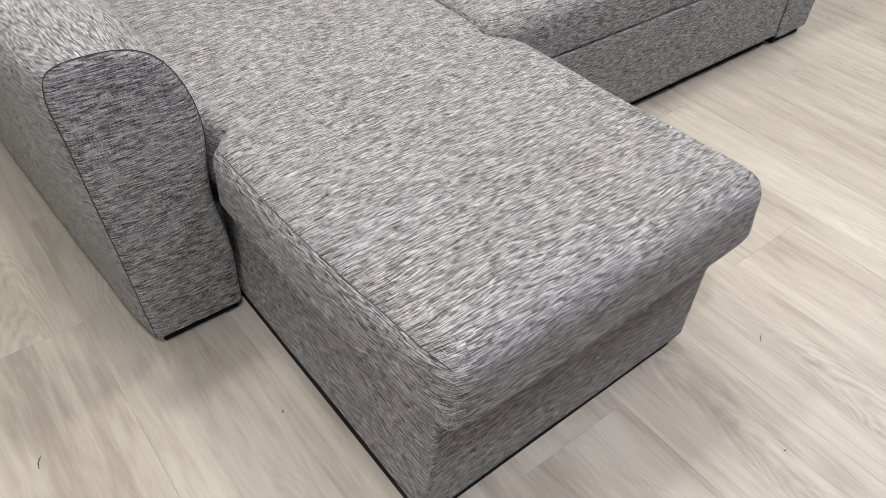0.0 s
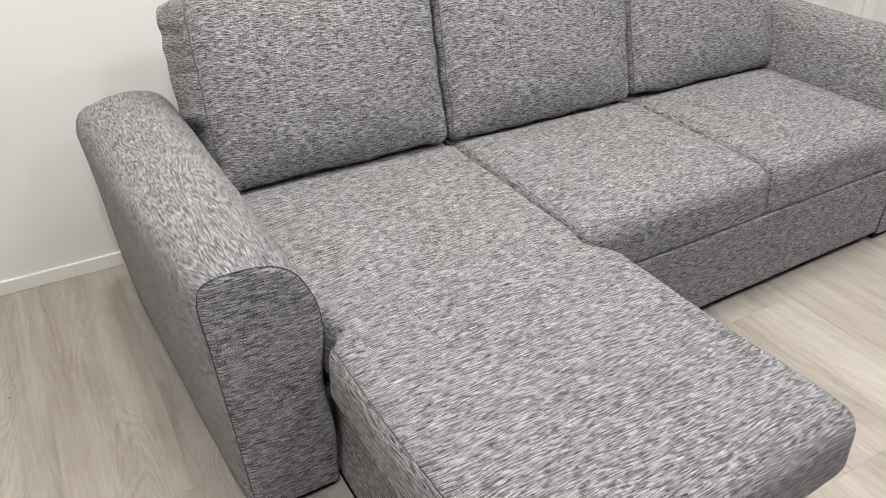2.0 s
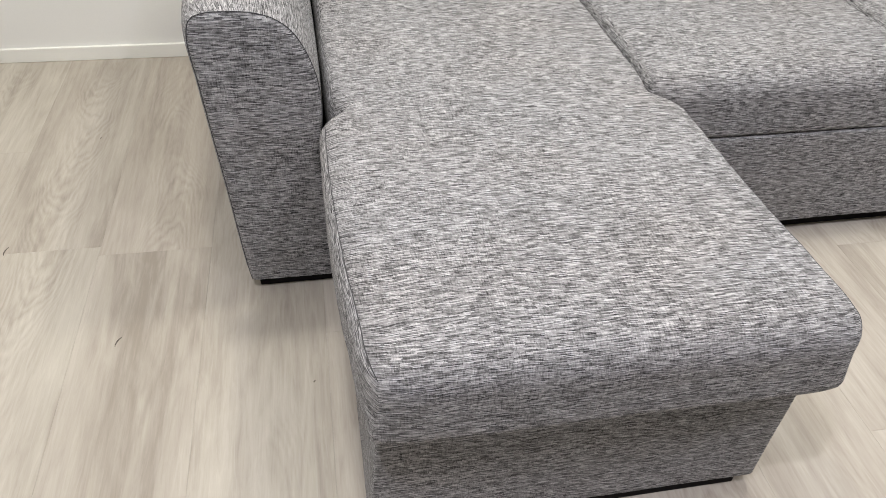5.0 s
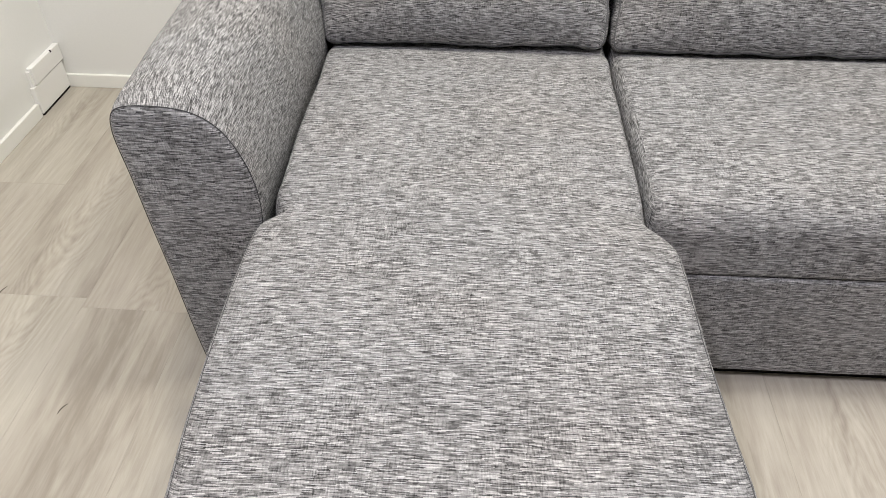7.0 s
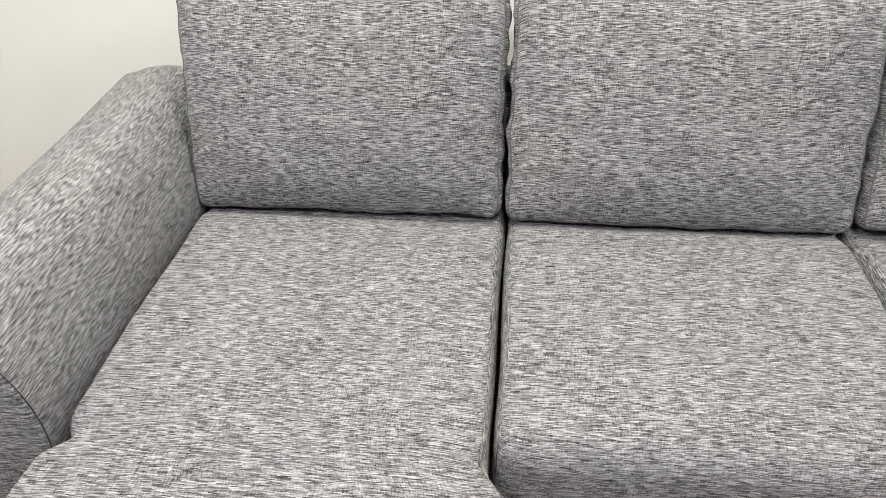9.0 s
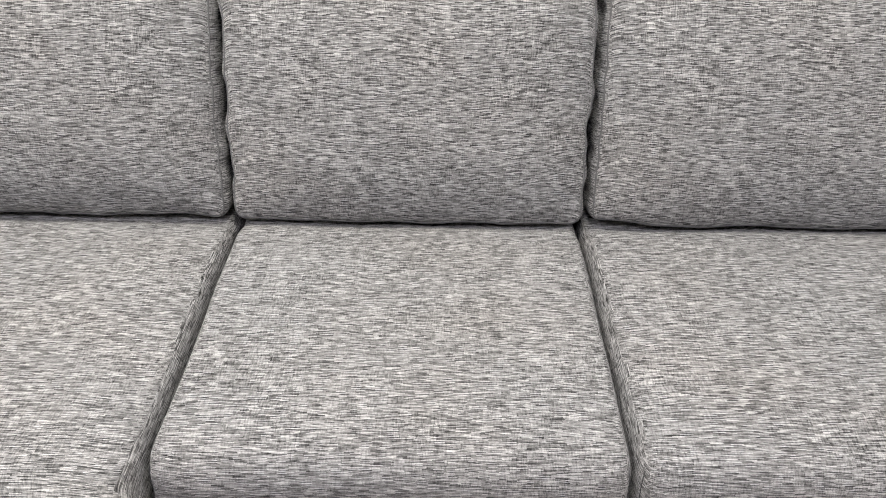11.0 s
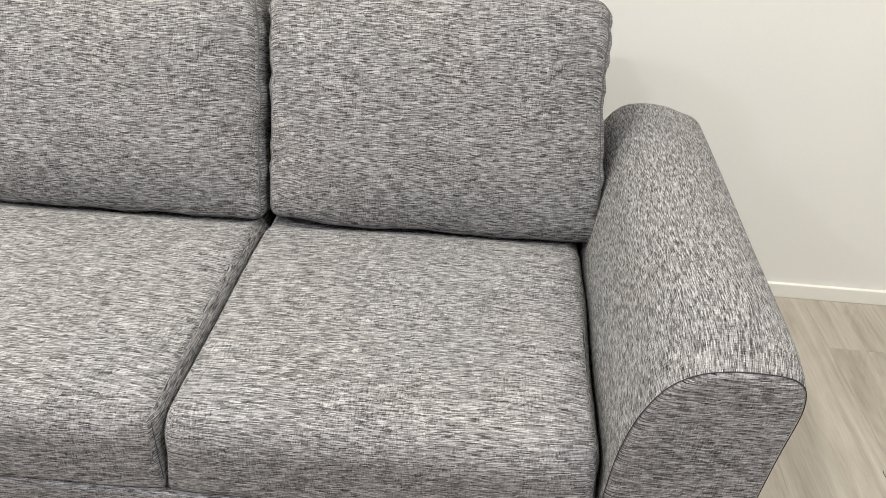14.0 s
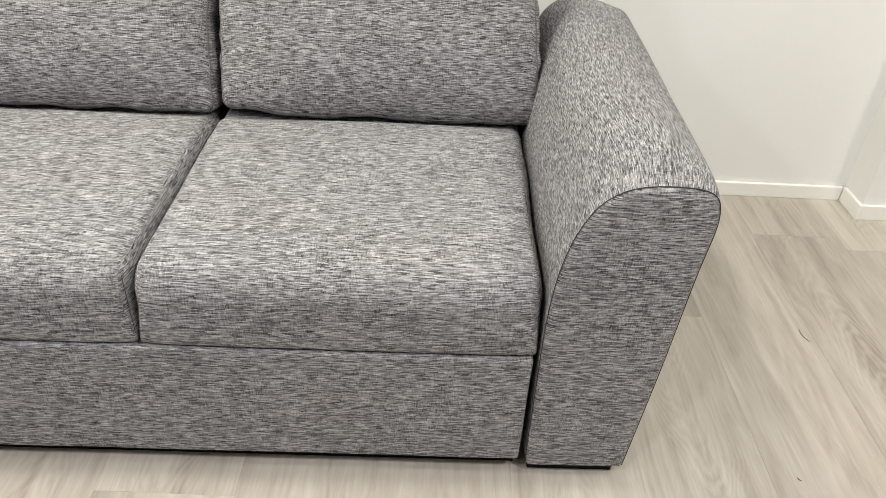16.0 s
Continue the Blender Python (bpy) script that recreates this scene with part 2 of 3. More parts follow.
def soft_box(lo, hi, r, n, shape=None, r_low=None):
    """A box with rounded edges, given its form by shape(points). Its weave runs along x, but along y on the ends."""
    axes = [axis_points(lo[i], hi[i], r, n[i]) for i in range(3)]
    size = [len(a) for a in axes]
    index, raw = {}, []

    def vertex(i, j, k):
        if (i, j, k) not in index:
            index[i, j, k] = len(raw)
            raw.append((axes[0][i], axes[1][j], axes[2][k]))
        return index[i, j, k]

    faces = []
    for ax in range(3):
        u, v = (ax + 1) % 3, (ax + 2) % 3
        for side in (0, size[ax] - 1):
            for a in range(size[u] - 1):
                for b in range(size[v] - 1):
                    quad = []
                    for da, db in ((0, 0), (1, 0), (1, 1), (0, 1)):
                        c = [0, 0, 0]
                        c[ax], c[u], c[v] = side, a + da, b + db
                        quad.append(vertex(*c))
                    faces.append(quad if side else quad[::-1])
    base = rounded(np.array(raw), lo, hi, r, r_low)
    pts = shape(base) if shape else base
    bm = bmesh.new()
    verts = [bm.verts.new(p) for p in pts]
    layer = bm.loops.layers.uv.new("weave")
    for quad in faces:
        try:
            f = bm.faces.new([verts[i] for i in quad])
        except ValueError:
            continue
        f.smooth = True
        f.normal_update()
        side = abs(f.normal.x) > 0.75
        for loop, i in zip(f.loops, quad):
            x, y, z = base[i]
            loop[layer].uv = (y + 3.1, z + 0.7) if side else (x, y + z)
    return bm


def tube(points, r, closed=False, sides=6):
    """A thin round cord along points."""
    pts = [Vector(p) for p in points]
    bm = bmesh.new()
    rings = []
    count = len(pts)
    for i, p in enumerate(pts):
        ahead = pts[(i + 1) % count] if closed or i < count - 1 else p
        behind = pts[i - 1] if closed or i > 0 else p
        way = (ahead - behind).normalized()
        across = way.orthogonal().normalized() if abs(way.z) > 0.9 else way.cross(Vector((0, 0, 1))).normalized()
        up = across.cross(way).normalized()
        rings.append([bm.verts.new(p + r * (math.cos(a) * across + math.sin(a) * up)) for a in [2 * math.pi * s / sides for s in range(sides)]])
    for i in range(count if closed else count - 1):
        one, two = rings[i], rings[(i + 1) % count]
        for s in range(sides):
            f = bm.faces.new((one[s], one[(s + 1) % sides], two[(s + 1) % sides], two[s]))
            f.smooth = True
    bmesh.ops.recalc_face_normals(bm, faces=bm.faces)
    return bm


def block(lo, hi, bevel=0.0, segments=2):
    bm = bmesh.new()
    bmesh.ops.create_cube(bm, size=1.0)
    for v in bm.verts:
        v.co = Vector([lo[i] + (v.co[i] + 0.5) * (hi[i] - lo[i]) for i in range(3)])
    if bevel:
        bmesh.ops.bevel(bm, geom=list(bm.edges), offset=bevel, segments=segments, affect="EDGES", profile=0.5)
    return bm


def wobble(p, amount, scale, seed):
    """Slight unevenness of stuffed cloth: moves points by smooth noise."""
    out = np.array(p, float)
    for i, q in enumerate(out):
        v = Vector(q) * scale + Vector((seed, seed * 1.7, seed * 0.6))
        out[i] = q + amount * np.array(noise.noise_vector(v))
    return out


def smooth(a, b, t):
    t = np.clip((np.asarray(t) - a) / (b - a), 0, 1)
    return t * t * (3 - 2 * t)


# ---- the room ----
WEST, NORTH, NOOK, NOOK_FRONT, EAST, SOUTH = -1.000, 1.088, 3.073, 0.977, 6.4, -6.5
# the sofa stands a little askew in the room
ROOM = Matrix.Translation((1.0, 1.05, 0)) @ pose(0, 0, 0, 0, 0, -0.75) @ Matrix.Translation((-1.0, -1.05, 0))


def structure(name, bm, mat, label):
    ob = part(name, bm, mat)
    ob.matrix_world = ROOM
    return tagged(ob, label, kind="structure")


structure("wall_north", block((WEST - 0.12, NORTH, 0), (EAST + 0.12, NORTH + 0.12, CEILING)), WALL, "plain white painted wall behind the sofa")
structure("wall_west", block((WEST - 0.12, SOUTH, 0), (WEST, NORTH, CEILING)), WALL, "plain white painted side wall")
# east and south walls are unseen, set far off to weaken bounced light
structure("wall_east", block((EAST, SOUTH, 0), (EAST + 0.12, NORTH, CEILING)), WALL, "plain unseen white wall closing the east side of the room")
structure("wall_south", block((WEST - 0.12, SOUTH - 0.12, 0), (EAST + 0.12, SOUTH, CEILING)), WALL, "plain unseen white wall closing the room across from the sofa")
structure("wall_projection", block((NOOK, NOOK_FRONT, 0), (EAST, NORTH, CEILING)), WALL, "white wall stepping forward beside the sofa")
structure("ceiling", block((WEST - 0.12, SOUTH - 0.12, CEILING), (EAST + 0.12, NORTH + 0.12, CEILING + 0.1)), CEIL, "plain white ceiling")

SKIRT = 0.045
structure("baseboard_north", block((WEST, NORTH - 0.012, 0), (NOOK - 0.012, NORTH, SKIRT), 0.002), TRIM, "low white painted baseboard along the wall")
structure("baseboard_west", block((WEST, SOUTH, 0), (WEST + 0.012, NORTH - 0.199, SKIRT), 0.002), TRIM, "low white painted baseboard along the side wall")
structure("baseboard_step", block((NOOK - 0.012, NOOK_FRONT - 0.012, 0), (NOOK, NORTH - 0.012, SKIRT + 0.003), 0.002), TRIM, "short white baseboard round the wall step")
structure("baseboard_projection", block((NOOK, NOOK_FRONT - 0.012, 0), (NOOK + 0.085, NOOK_FRONT, SKIRT + 0.003), 0.002), TRIM, "short white baseboard on the projecting wall")
structure("trim", block((NOOK + 0.085, NOOK_FRONT - 0.02, 0), (NOOK + 0.155, NOOK_FRONT, 2.1), 0.003), TRIM, "white painted door casing on the projecting wall")


def cable_box():
    root = new("cable_duct_box")
    root.location = (WEST + 0.008, NORTH - 0.104, 0.0)
    tagged(root, "white plastic cable duct box on the wall in the corner", "cable box")
    part("lower_cover", block((WEST, NORTH - 0.196, 0.008), (WEST + 0.015, NORTH - 0.013, 0.094), 0.002), WHITE_PLASTIC, root)
    part("upper_cover", block((WEST, NORTH - 0.178, 0.0965), (WEST + 0.017, NORTH - 0.002, 0.150), 0.002), WHITE_PLASTIC, root)
    part("end_cap", block((WEST, NORTH - 0.186, 0.0945), (WEST + 0.012, NORTH - 0.178, 0.143), 0.001), WHITE_PLASTIC, root)
    # black strip darkens the thin gap below the lower cover
    part("gap_strip", block((WEST, NORTH - 0.191, 0.0), (WEST + 0.0125, NORTH - 0.013, 0.008)), BLACK, root, "dark gap strip under the box")
    part("fixing", block((WEST + 0.0145, NORTH - 0.059, 0.145), (WEST + 0.0185, NORTH - 0.054, 0.1515)), BLACK, root, "small dark fixing")
    root.matrix_world = ROOM @ Matrix.Translation(root.location)


cable_box()

# ---- the corner sofa ----
sofa = new("corner_sofa")
sofa.location = (1.0, 0.4, 0.0)
tagged(sofa, "grey melange fabric corner sofa with a chaise on pale planks", "sofa")


def arm_profile():
    """Outline of an arm's end, from the inner foot round over the top to the outer foot: (out from the seat, height)."""
    key = [(0.000, 0.030), (-0.004, 0.16), (-0.005, 0.30), (-0.003, 0.40), (0.003, 0.470), (0.017, 0.532), (0.041, 0.584), (0.073, 0.612), (0.112, 0.6235),
           (0.160, 0.6255), (0.192, 0.621), (0.209, 0.609), (0.2165, 0.586), (0.218, 0.555), (0.213, 0.49), (0.207, 0.400), (0.199, 0.28), (0.189, 0.15), (0.179, 0.030)]
    out = []
    for i in range(len(key) - 1):
        p0, p1, p2, p3 = key[max(i - 1, 0)], key[i], key[i + 1], key[min(i + 2, len(key) - 1)]
        for s in range(4):
            t = s / 4
            out.append(tuple(0.5 * (2 * p1[c] + (p2[c] - p0[c]) * t + (2 * p0[c] - 5 * p1[c] + 4 * p2[c] - p3[c]) * t * t + (3 * p1[c] - p0[c] - 3 * p2[c] + p3[c]) * t ** 3) for c in (0, 1)))
    return out + [key[-1]]


def inset(profile, d):
    mid = (0.10, 0.34)
    out = []
    n = len(profile)
    for i, (x, z) in enumerate(profile):
        ax, az = profile[max(i - 1, 0)]
        bx, bz = profile[min(i + 1, n - 1)]
        tx, tz = bx - ax, bz - az
        size = math.hypot(tx, tz)
        nx, nz = tz / size, -tx / size
        if (mid[0] - x) * nx + (mid[1] - z) * nz < 0:
            nx, nz = -nx, -nz
        out.append((x + d * nx, max(z + d * nz, 0.030)))
    return out


def sofa_arm(inner, side, front, back, seed, flare, squeeze=0.0, splay=0.0):
    """inner: x of the inner face; side: -1 for the arm at the west end, 1 for the east end; squeeze: how far a cushion presses the inner side in;
    splay: how far the inner side opens towards the back."""
    prof = [(x + squeeze * math.exp(-((z - 0.315) / 0.10) ** 2) * (x < 0.05), z) for x, z in arm_profile()]
    arc = [0.0]
    for i in range(1, len(prof)):
        arc.append(arc[-1] + math.dist(prof[i], prof[i - 1]))

    def place(x, z, y, j):
        far = max(y - front - 0.004, 0.0)
        behind = 0.15 * (1 - math.exp(-far / 0.03)) + 0.85 * min(far / 0.88, 1.0) ** 0.85
        crown = min(max((y - front - 0.004) / 0.07, 0.0), 1.0)
        outer = min(max((x - 0.08) / 0.1, 0.0), 1.0)
        z -= 0.018 * min(far / 0.7, 1.0) * max(0.0, (x - 0.14) / 0.07) ** 2 * min(max((z - 0.54) / 0.05, 0.0), 1.0)
        x += flare * behind * outer + splay * (1 - outer) * min(far / 0.6, 1.0)
        z += 0.017 * crown * max(0.0, 1 - ((x - 0.12) / 0.10) ** 2) * (z > 0.5)
        q = Vector((inner + side * x, y, z))
        k = noise.noise_vector(q * 5.0 + Vector((seed, seed, seed)))
        return q + 0.0035 * Vector((k[0], 0.2 * k[1], k[2])) * (0.3 if z < 0.05 else 1.0)

    ys = [front + 0.002, front + 0.006, front + 0.014] + [front + 0.03 + (back - 0.09 - front) * i / 24 for i in range(25)]
    ins = [0.002] + [0.0] * 27
    for k in range(1, 9):
        turn = k / 8 * math.pi / 2
        ys.append(back - 0.06 + 0.06 * math.sin(turn))
        ins.append(0.06 * (1 - math.cos(turn)))
    bm = bmesh.new()
    layer = bm.loops.layers.uv.new("weave")
    rings = [[bm.verts.new(place(x, z, y, j)) for x, z in inset(prof, d)] for j, (y, d) in enumerate(zip(ys, ins))]
    for j in range(len(rings) - 1):
        for i in range(len(prof) - 1):
            quad = [(j, i), (j, i + 1), (j + 1, i + 1), (j + 1, i)]
            f = bm.faces.new([rings[a][b] for a, b in (quad if side < 0 else quad[::-1])])
            f.smooth = True
            for loop in f.loops:
                a, b = next((a, b) for a, b in quad if rings[a][b] is loop.vert)
                loop[layer].uv = (1.25 * ys[a] + 7 * seed, 1.15 * arc[b])
    for loop_verts in (rings[-1],):
        f = bm.faces.new(loop_verts if side > 0 else loop_verts[::-1])
    # underside
    for j in range(len(rings) - 1):
        quad = [rings[j][0], rings[j + 1][0], rings[j + 1][-1], rings[j][-1]]
        bm.faces.new(quad if side < 0 else quad[::-1])
    bmesh.ops.recalc_face_normals(bm, faces=bm.faces)
    arm = part("armrest", bm, FABRIC, sofa)
    # end panel, slightly padded
    steps = [(0.0006, 0.003), (0.004, -0.0012), (0.010, -0.003), (0.018, -0.0038)]
    bm = bmesh.new()
    layer = bm.loops.layers.uv.new("weave")
    rings = [[bm.verts.new(place(x, z, front + dy, 0)) for x, z in inset(prof, d)] for d, dy in steps]
    for j in range(len(rings) - 1):
        for i in range(len(prof) - 1):
            f = bm.faces.new([rings[j][i], rings[j][i + 1], rings[j + 1][i + 1], rings[j + 1][i]])
            f.smooth = True
    f = bm.faces.new(rings[-1])
    f.smooth = True
    bmesh.ops.recalc_face_normals(bm, faces=bm.faces)
    for f in bm.faces:
        if f.normal.y > 0:
            f.normal_flip()
        for loop in f.loops:
            loop[layer].uv = (loop.vert.co.x + 2 * seed, loop.vert.co.z)
    part("front_panel", bm, FABRIC, arm)
    part("seam", tube([place(x, z, front + 0.0015, 0) for x, z in inset(prof, 0.0)], 0.0008), SEAM, arm, "dark sewn seam round the front panel")
    lo_x, hi_x = sorted((inner + side * 0.006, inner + side * 0.166))
    part("foot", block((lo_x, front + 0.012, 0.0), (hi_x, front + 0.10, 0.034), 0.003), BLACK, arm, "flat black plastic foot")
    part("foot", block((lo_x, back - 0.16, 0.0), (hi_x, back - 0.07, 0.034), 0.003), BLACK, arm, "flat black plastic foot")
    return arm


sofa_arm(0.0, -1, -0.040, 0.895, 1.3, 0.060, 0.021)
sofa_arm(1.984, 1, -0.013, 0.895, 2.9, 0.060, splay=0.016)

# bases under the seats, and black blocks filling the dark gaps below
CH_W, CH_E, CH_FRONT = 0.007, 0.674, -0.648


def wrinkled(amount, scale, seed):
    return lambda p: wobble(p, amount, scale, seed)


def chaise_base_shape(p):
    q = wobble(p, 0.003, 5, 8.4)
    west = np.clip(1 - (q[:, 0] - CH_W) / 0.3, 0, 1)
    q[:, 0] += west * (0.003 + 0.014 * np.clip((q[:, 2] - 0.02) / 0.26, 0, 1))
    return q


part("base", soft_box((0.676, -0.015, 0.040), (1.969, 0.80, 0.2895), 0.006, (50, 24, 10), wrinkled(0.0012, 6, 5.1)), FABRIC, sofa)
part("chaise_base", soft_box((CH_W, CH_FRONT, 0.022), (CH_E, 0.80, 0.300), 0.010, (24, 48, 10), chaise_base_shape), FABRIC, sofa)
# black blocks keep the gap under the bases dark down to the floor
part("base_gap_block", block((0.69, 0.015, 0.0), (1.965, 0.78, 0.075)), BLACK, sofa, "black block filling the gap under the base")
part("chaise_gap_block", block((CH_W + 0.006, CH_FRONT + 0.008, 0.0), (CH_E - 0.03, 0.78, 0.06)), BLACK, sofa, "black block filling the gap under the base")
part("backrest", soft_box((-0.012, 0.715, 0.05), (2.0, 0.865, 0.66), 0.035, (40, 4, 16), wrinkled(0.003, 4, 3.3)), FABRIC, sofa)


def seam_line(start, end, lo, hi, r, shape, n=60, r_low=None):
    """A run of places along a box's edge, carried by the same rounding and form as its cloth."""
    raw = [[start[c] + (end[c] - start[c]) * i / n for c in range(3)] for i in range(n + 1)]
    pts = shape(rounded(np.array(raw), lo, hi, r, r_low))
    return [Vector(p) for p in pts]


def seat(name, lo, hi, r, n, shape, seams, r_low):
    ob = part(name, soft_box(lo, hi, r, n, shape, r_low), FABRIC, sofa)
    for start, end in seams:
        part("seam", tube(seam_line(start, end, lo, hi, r, shape, 60, r_low), 0.0008), EDGING, ob, "sewn edge seam")
    return ob


def tightened(d, r):
    """Distances from a cushion's side plane, with the rounding squeezed towards its neighbour."""
    return np.where(d < r, 0.45 * d, np.where(d < 3 * r, 0.45 * r + (d - r) * (3 - 0.45) / 2, d))


def chaise_shape(p):
    q = np.array(p, float)
    back = smooth(-0.08, 0.02, q[:, 1])
    for edge, sign in ((0.003, 1), (0.648, -1)):
        d = (q[:, 0] - edge) * sign
        q[:, 0] += back * sign * (tightened(d, 0.042) - d)
    out = smooth(-0.015, -0.115, q[:, 1])
    fx = (q[:, 0] - 0.003) / 0.645
    jut = smooth(-0.040, -0.078, q[:, 1])
    q[:, 0] += out * fx * 0.045 - jut * 0.019 * np.clip(1 - fx, 0, 1) + 0.016 * smooth(-0.30, -0.66, q[:, 1]) * np.clip(fx, 0, 1)
    q[:, 0] += 0.022 * smooth(-0.34, -0.68, q[:, 1]) * np.clip(1 - 3 * fx, 0, 1)
    # crowned top
    sx = np.clip(fx * 2 - 1, -1, 1)
    top = np.clip((q[:, 2] - 0.33) / 0.1, 0, 1)
    q[:, 2] += top * 0.012 * (1 - sx ** 4) * (1 - smooth(-0.60, -0.70, q[:, 1])) * (1 - 0.9 * smooth(0.42, 0.58, q[:, 1]))
    # soft front corners
    soft = np.abs(sx) ** 10 * smooth(-0.60, -0.69, q[:, 1])
    q[:, 1] += 0.010 * soft
    q[:, 0] -= np.sign(sx) * 0.006 * soft
    # pinched in at the arm's corner
    pinch = np.exp(-((q[:, 1] + 0.035) / 0.035) ** 2) * np.clip(np.abs(sx), 0, 1) ** 8
    q[:, 2] -= 0.010 * pinch * top
    # small hollow where the cover folds round the arm's front
    q[:, 0] += 0.019 * np.exp(-((q[:, 1] + 0.036) / 0.019) ** 2) * np.clip(1 - 9 * fx, 0, 1)
    q[:, 2] -= top * 0.014 * smooth(0.535, 0.58, q[:, 1])
    return wobble(wobble(q, 0.0035, 4.5, 6.6), 0.0012, 22, 1.1)


CHL, CHH = (0.003, -0.692, 0.3015), (0.648, 0.72, 0.438)
seat("chaise_cushion", CHL, CHH, 0.042, (40, 130, 8), chaise_shape, [
    ((CHL[0], CHL[1], CHH[2] - 0.002), (CHL[0], -0.07, CHH[2] - 0.002)), ((CHH[0], CHL[1], CHH[2] - 0.002), (CHH[0], -0.07, CHH[2] - 0.002))], 0.016)


def seat_shape(lo, hi, seed):
    def shape(p):
        q = np.array(p, float)
        for edge, sign in ((lo[0], 1), (hi[0], -1)):
            d = (q[:, 0] - edge) * sign
            q[:, 0] += sign * (tightened(d, 0.048) - d)
        q[:, 0] += 0.014 * smooth(0.05, 0.5, q[:, 1]) * np.clip((q[:, 0] - 1.65) / 0.32, 0, 1)
        sx = (q[:, 0] - lo[0]) / (hi[0] - lo[0]) * 2 - 1
        top = np.clip((q[:, 2] - 0.34) / 0.09, 0, 1)
        q[:, 2] += top * 0.013 * (1 - np.abs(sx) ** 5) * smooth(-0.03, 0.10, q[:, 1]) * (1 - 0.9 * smooth(0.42, 0.58, q[:, 1]))
        q[:, 2] -= top * 0.014 * smooth(0.535, 0.58, q[:, 1])
        soft = np.abs(sx) ** 10 * smooth(0.07, -0.012, q[:, 1])
        q[:, 1] += 0.014 * soft * (0.35 + 0.65 * top)
        low = np.clip((lo[2] + 0.04 - q[:, 2]) / 0.03, 0, 1)
        out = wobble(wobble(q, 0.0035, 4.5, seed), 0.0012, 22, seed)
        return out + low[:, None] * (q - out)
    return shape


for x0, x1, seed in ((0.654, 1.322, 2.2), (1.326, 1.974, 7.7)):
    lo, hi = (x0, -0.013, 0.2925), (x1, 0.72, 0.436)
    seat("seat_cushion", lo, hi, 0.048, (34, 38, 7), seat_shape(lo, hi, seed), [((x0, lo[1], lo[2] + 0.02), (x0, lo[1], hi[2])), ((x1, lo[1], lo[2] + 0.02), (x1, lo[1], hi[2]))], 0.010)

# ---- loose back cushions ----
PH, PT = 0.483, 0.16


def back_cushion(x0, x1, seed, lean, foot_y, tuck=0.0, tuck_east=0.0):
    """tuck, tuck_east: how far the front of each side is drawn in, so that the boxed side shows."""
    tall = PH
    w = x1 - x0
    lo, hi, r = (-w / 2, 0.0, 0.0), (w / 2, PT, tall), 0.026
    m = pose((x0 + x1) / 2, foot_y, 0.4375, -lean, 0, 0)

    def shape(p):
        q = np.array(p, float)
        sx, sz = q[:, 0] / (w / 2), q[:, 2] / tall * 2 - 1
        front = 1 - q[:, 1] / PT
        q[:, 0] += tuck * front * np.clip(-sx, 0, 1) ** 1.5 - tuck_east * front * np.clip(sx, 0, 1) ** 1.5 * smooth(-1.0, -0.6, sz)
        q[:, 0] += 0.6 * tuck_east * np.clip(sx, 0, 1) ** 2 * smooth(0.2, -0.8, sz)
        # a deep crease in the boxed side, low down
        fold = np.exp(-((q[:, 2] - 0.16 + 0.2 * (q[:, 1] - 0.05)) / 0.017) ** 2) - 0.8 * np.exp(-((q[:, 2] - 0.205 + 0.2 * (q[:, 1] - 0.05)) / 0.022) ** 2)
        q[:, 0] += tuck * 0.30 * fold * np.clip(-sx, 0, 1) ** 30 * np.clip(1 - np.abs(front - 0.55) * 1.8, 0, 1)
        low = 0.5 - 0.5 * sz
        q[:, 1] -= (front * 2 - 1) * (0.040 + 0.016 * low) * (1 - np.abs(sx) ** 4) * (1 - np.abs(sz) ** 3.0)
        # rounded corners, sides bowed in
        corner = (np.abs(sx) * np.abs(sz)) ** 9
        q[:, 0] -= np.sign(sx) * np.where(sz > 0, 0.014, 0.004) * corner
        q[:, 2] -= np.sign(sz) * np.where(sz > 0, 0.011, 0.0) * corner
        q[:, 0] *= 1 - 0.008 * (1 - sz ** 2)
        q[:, 2] -= 0.007 * (sz > 0) * sz * np.abs(sx) ** 6
        # puckered boxed edges
        for i, (x, y, z) in enumerate(q):
            side, head = abs(sx[i]) ** 24, max(sz[i], 0.0) ** 24
            if side > 0.02:
                q[i, 0] += 0.0065 * side * noise.noise(Vector((seed * 3.1, y * 9, z * 34)))
            foot = max(-sz[i], 0.0) ** 24
            if foot > 0.02:
                q[i, 2] += 0.0075 * foot * noise.noise(Vector((x * 13, y * 5, seed * 2.3)))
            if head > 0.02:
                q[i, 2] += 0.0045 * head * noise.noise(Vector((x * 26, y * 9, seed * 1.9)))
        q[:, 2] += 0.010 * (sz < 0) * (-sz) * np.abs(sx) ** 3 * 0.4
        q = wobble(wobble(q, 0.0075, 5, seed), 0.0022, 20, seed)
        placed = np.array([m @ Vector(v) for v in q])
        placed[:, 2] = np.maximum(placed[:, 2], 0.4255)
        return placed

    root = part("back_cushion", soft_box(lo, hi, r, (56, 8, 48), shape), FABRIC)
    tagged(root, "grey melange fabric loose back cushion on the sofa", "cushion", "loose back cushions")
    for y in (0.0, PT):
        ring = []
        for a, b in (((lo[0], y, lo[2]), (hi[0], y, lo[2])), ((hi[0], y, lo[2]), (hi[0], y, hi[2])), ((hi[0], y, hi[2]), (lo[0], y, hi[2])), ((lo[0], y, hi[2]), (lo[0], y, lo[2]))):
            ring += seam_line(a, b, lo, hi, r, shape, 40)[:-1]
        part("piping", tube(ring, 0.0018, True), PIPING, root, "pale grey sewn edge piping")
    return root


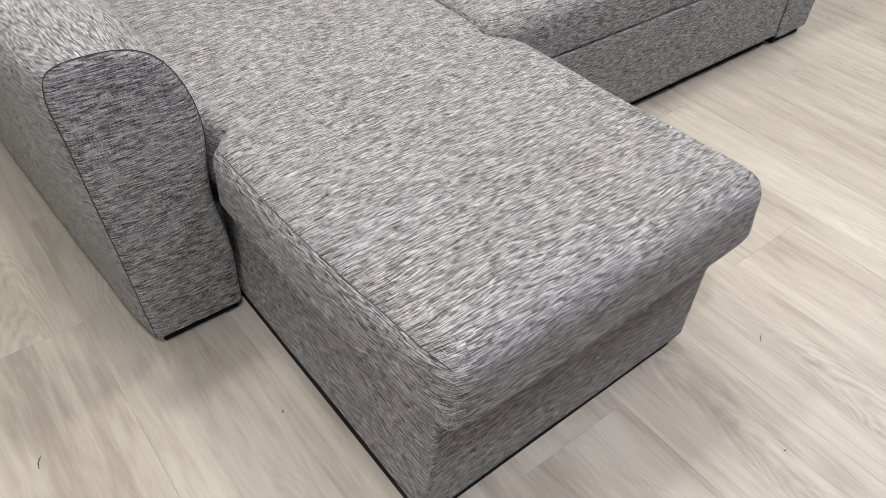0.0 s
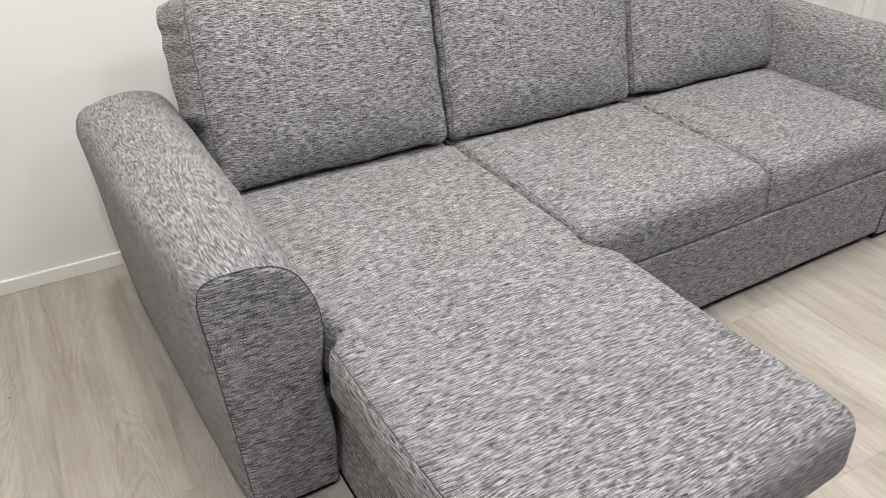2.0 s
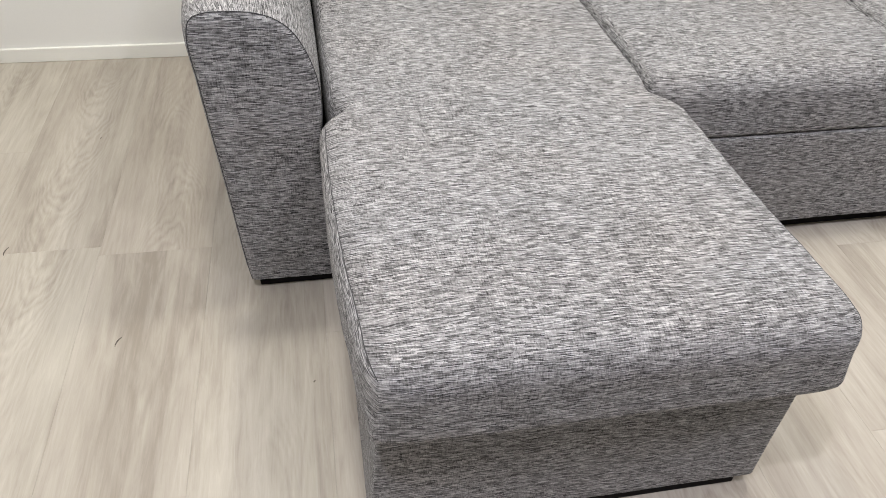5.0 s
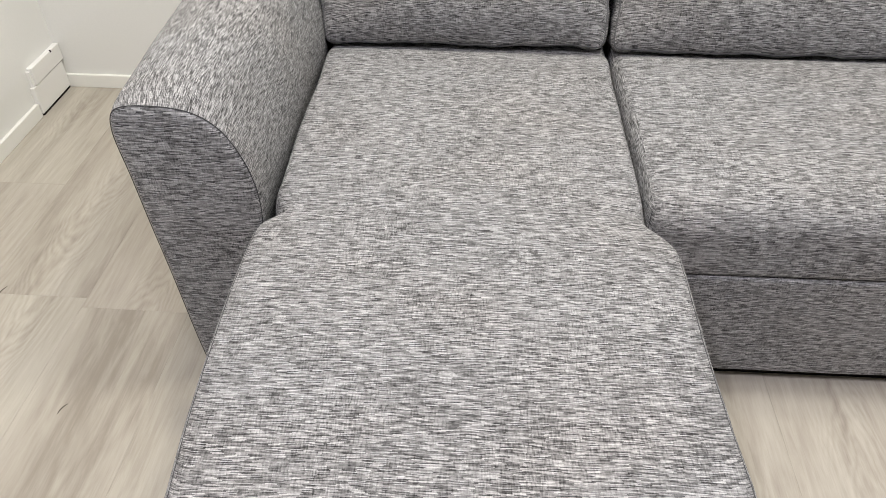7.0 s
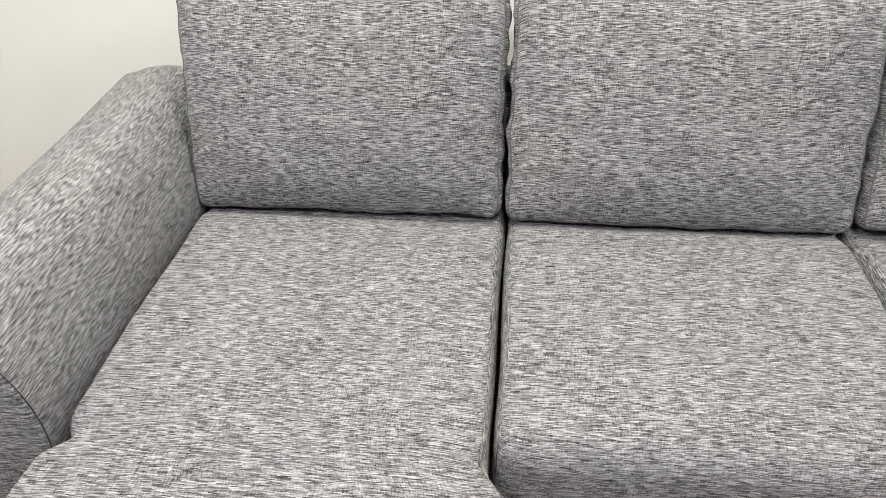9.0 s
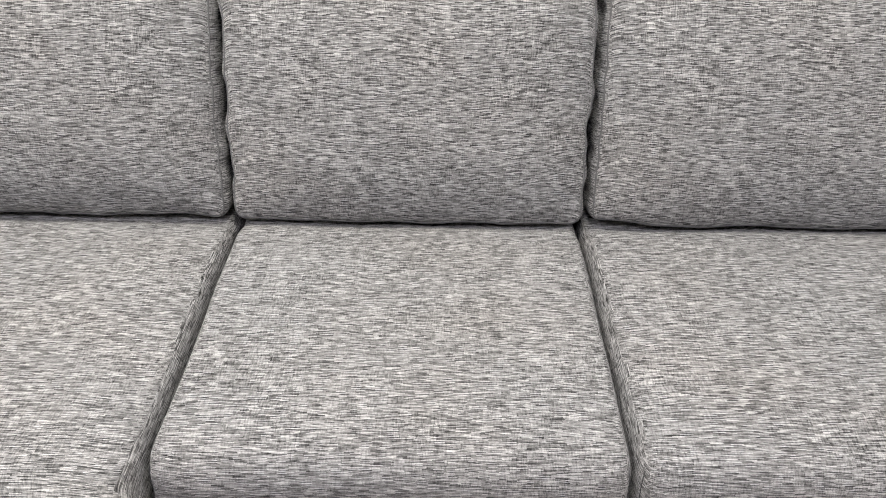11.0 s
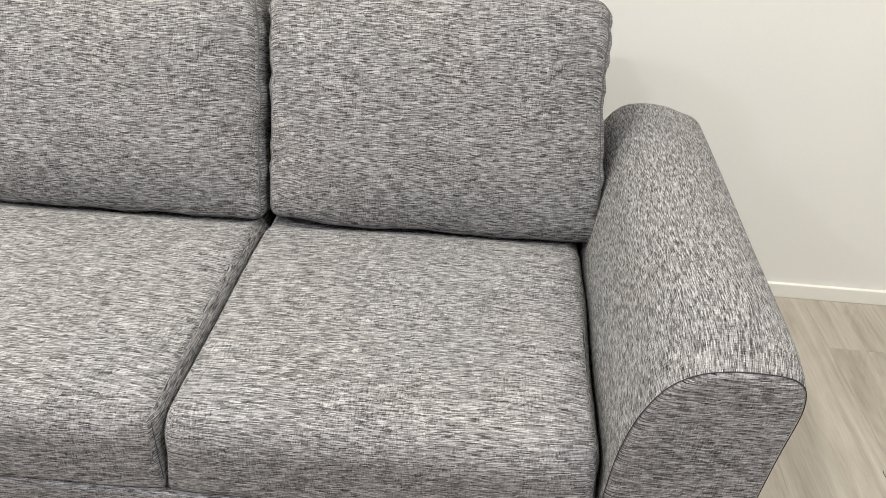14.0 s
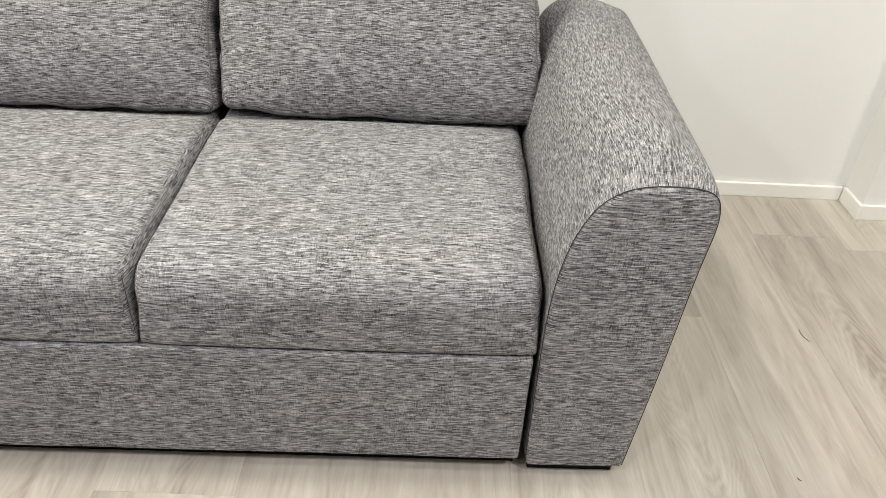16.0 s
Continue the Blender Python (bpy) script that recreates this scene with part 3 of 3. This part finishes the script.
back_cushion(-0.050, 0.642, 1.0, 17.0, 0.560, 0.042)
back_cushion(0.649, 1.327, 4.0, 17.5, 0.556)
back_cushion(1.335, 2.021, 9.0, 18.0, 0.556, 0.0, 0.020)

# ---- floor: planks last ----
floor = structure("floor", block((WEST - 0.12, SOUTH - 0.12, -0.06), (EAST + 0.12, NORTH + 0.12, -0.004)), SUBFLOOR, "pale greige oak vinyl plank floor")
PLANK_W, PLANK_L, FIRST = 0.2485, 1.28, -0.265
plank_bm = block((-PLANK_W / 2 + 0.00003, -PLANK_L / 2 + 0.00003, -0.004), (PLANK_W / 2 - 0.00003, PLANK_L / 2 - 0.00003, 0.0), 0.0005, 1)
plank_meshes = []
for wood in PLANKS:
    plank_mesh = bpy.data.meshes.new("plank")
    plank_bm.to_mesh(plank_mesh)
    plank_mesh.materials.append(wood)
    plank_meshes.append(plank_mesh)
plank_bm.free()
# where the boards end, and which boards are pale (0), plain (1) or greyed (2)
ENDS = {-3: 0.55, -2: 0.13, -1: 0.10, 0: 0.48, 10: 0.482, 11: -0.20, 12: -0.42, 13: 0.80, 14: 0.20}
TONES = {(-3, 0): 0, (-3, -1): 1, (-2, 0): 1, (-2, -1): 0, (-1, 0): 2, (-1, -1): 1, (0, 0): 1, (0, -1): 0, (1, -1): 1, (9, -1): 0, (10, 0): 1, (10, -1): 0, (11, 0): 1, (11, -1): 1,
         (12, 0): 1, (12, -1): 0, (13, 0): 0, (13, -1): 1, (14, 0): 0, (14, -1): 1}
dice = random.Random(4)
for c in range(-3, 28):
    end = ENDS.get(c, dice.uniform(-0.5, 0.7))
    x = FIRST + PLANK_W * (c + 0.5)
    for k in range(-6, 2):
        y = end + PLANK_L * (k + 0.5)
        if y - PLANK_L / 2 > NORTH or y + PLANK_L / 2 < SOUTH:
            continue
        tone = TONES.get((c, k), dice.choice((0, 0, 1, 1, 2)))
        piece = new("plank", plank_meshes[tone])
        piece.parent = floor
        piece.location = (x, y, 0.0)


# ---- crumbs and hairs lying on the planks ----
def litter(places):
    bm = bmesh.new()
    for x, y, turn, length, width in places:
        c, d = math.cos(turn), math.sin(turn)
        steps = 5
        low, high = [], []
        for i in range(steps + 1):
            t = i / steps - 0.5
            bow = 0.12 * length * (1 - 4 * t * t)
            half = width * (0.5 - 0.35 * abs(2 * t) ** 2)
            px, py = x + c * t * length - d * bow, y + d * t * length + c * bow
            low.append([bm.verts.new((px - d * s * half, py + c * s * half, 0.0004)) for s in (-1, 1)])
            high.append([bm.verts.new((px - d * s * half * 0.6, py + c * s * half * 0.6, 0.0014)) for s in (-1, 1)])
        for i in range(steps):
            bm.faces.new((high[i][0], high[i + 1][0], high[i + 1][1], high[i][1]))
            bm.faces.new((low[i][0], low[i + 1][0], high[i + 1][0], high[i][0]))
            bm.faces.new((high[i][1], high[i + 1][1], low[i + 1][1], low[i][1]))
    bmesh.ops.recalc_face_normals(bm, faces=bm.faces)
    ob = part("floor_crumbs", bm, CRUMB)
    return tagged(ob, "few small dark crumbs and hairs on the planks", "crumbs", kind="stuff")


litter([(2.690, 0.407, 1.73, 0.045, 0.0022), (-0.445, -0.156, 1.2, 0.026, 0.0025), (0.819, -0.748, 0.5, 0.022, 0.0014), (-0.063, -0.313, 0.9, 0.006, 0.003),
        (0.02, -0.29, 1.4, 0.012, 0.002), (-0.60, 0.62, 1.2, 0.008, 0.003), (-0.73, 0.16, 1.4, 0.030, 0.0025), (2.51, -0.01, 2.2, 0.010, 0.0022), (0.62, -0.93, 2.8, 0.006, 0.003)])
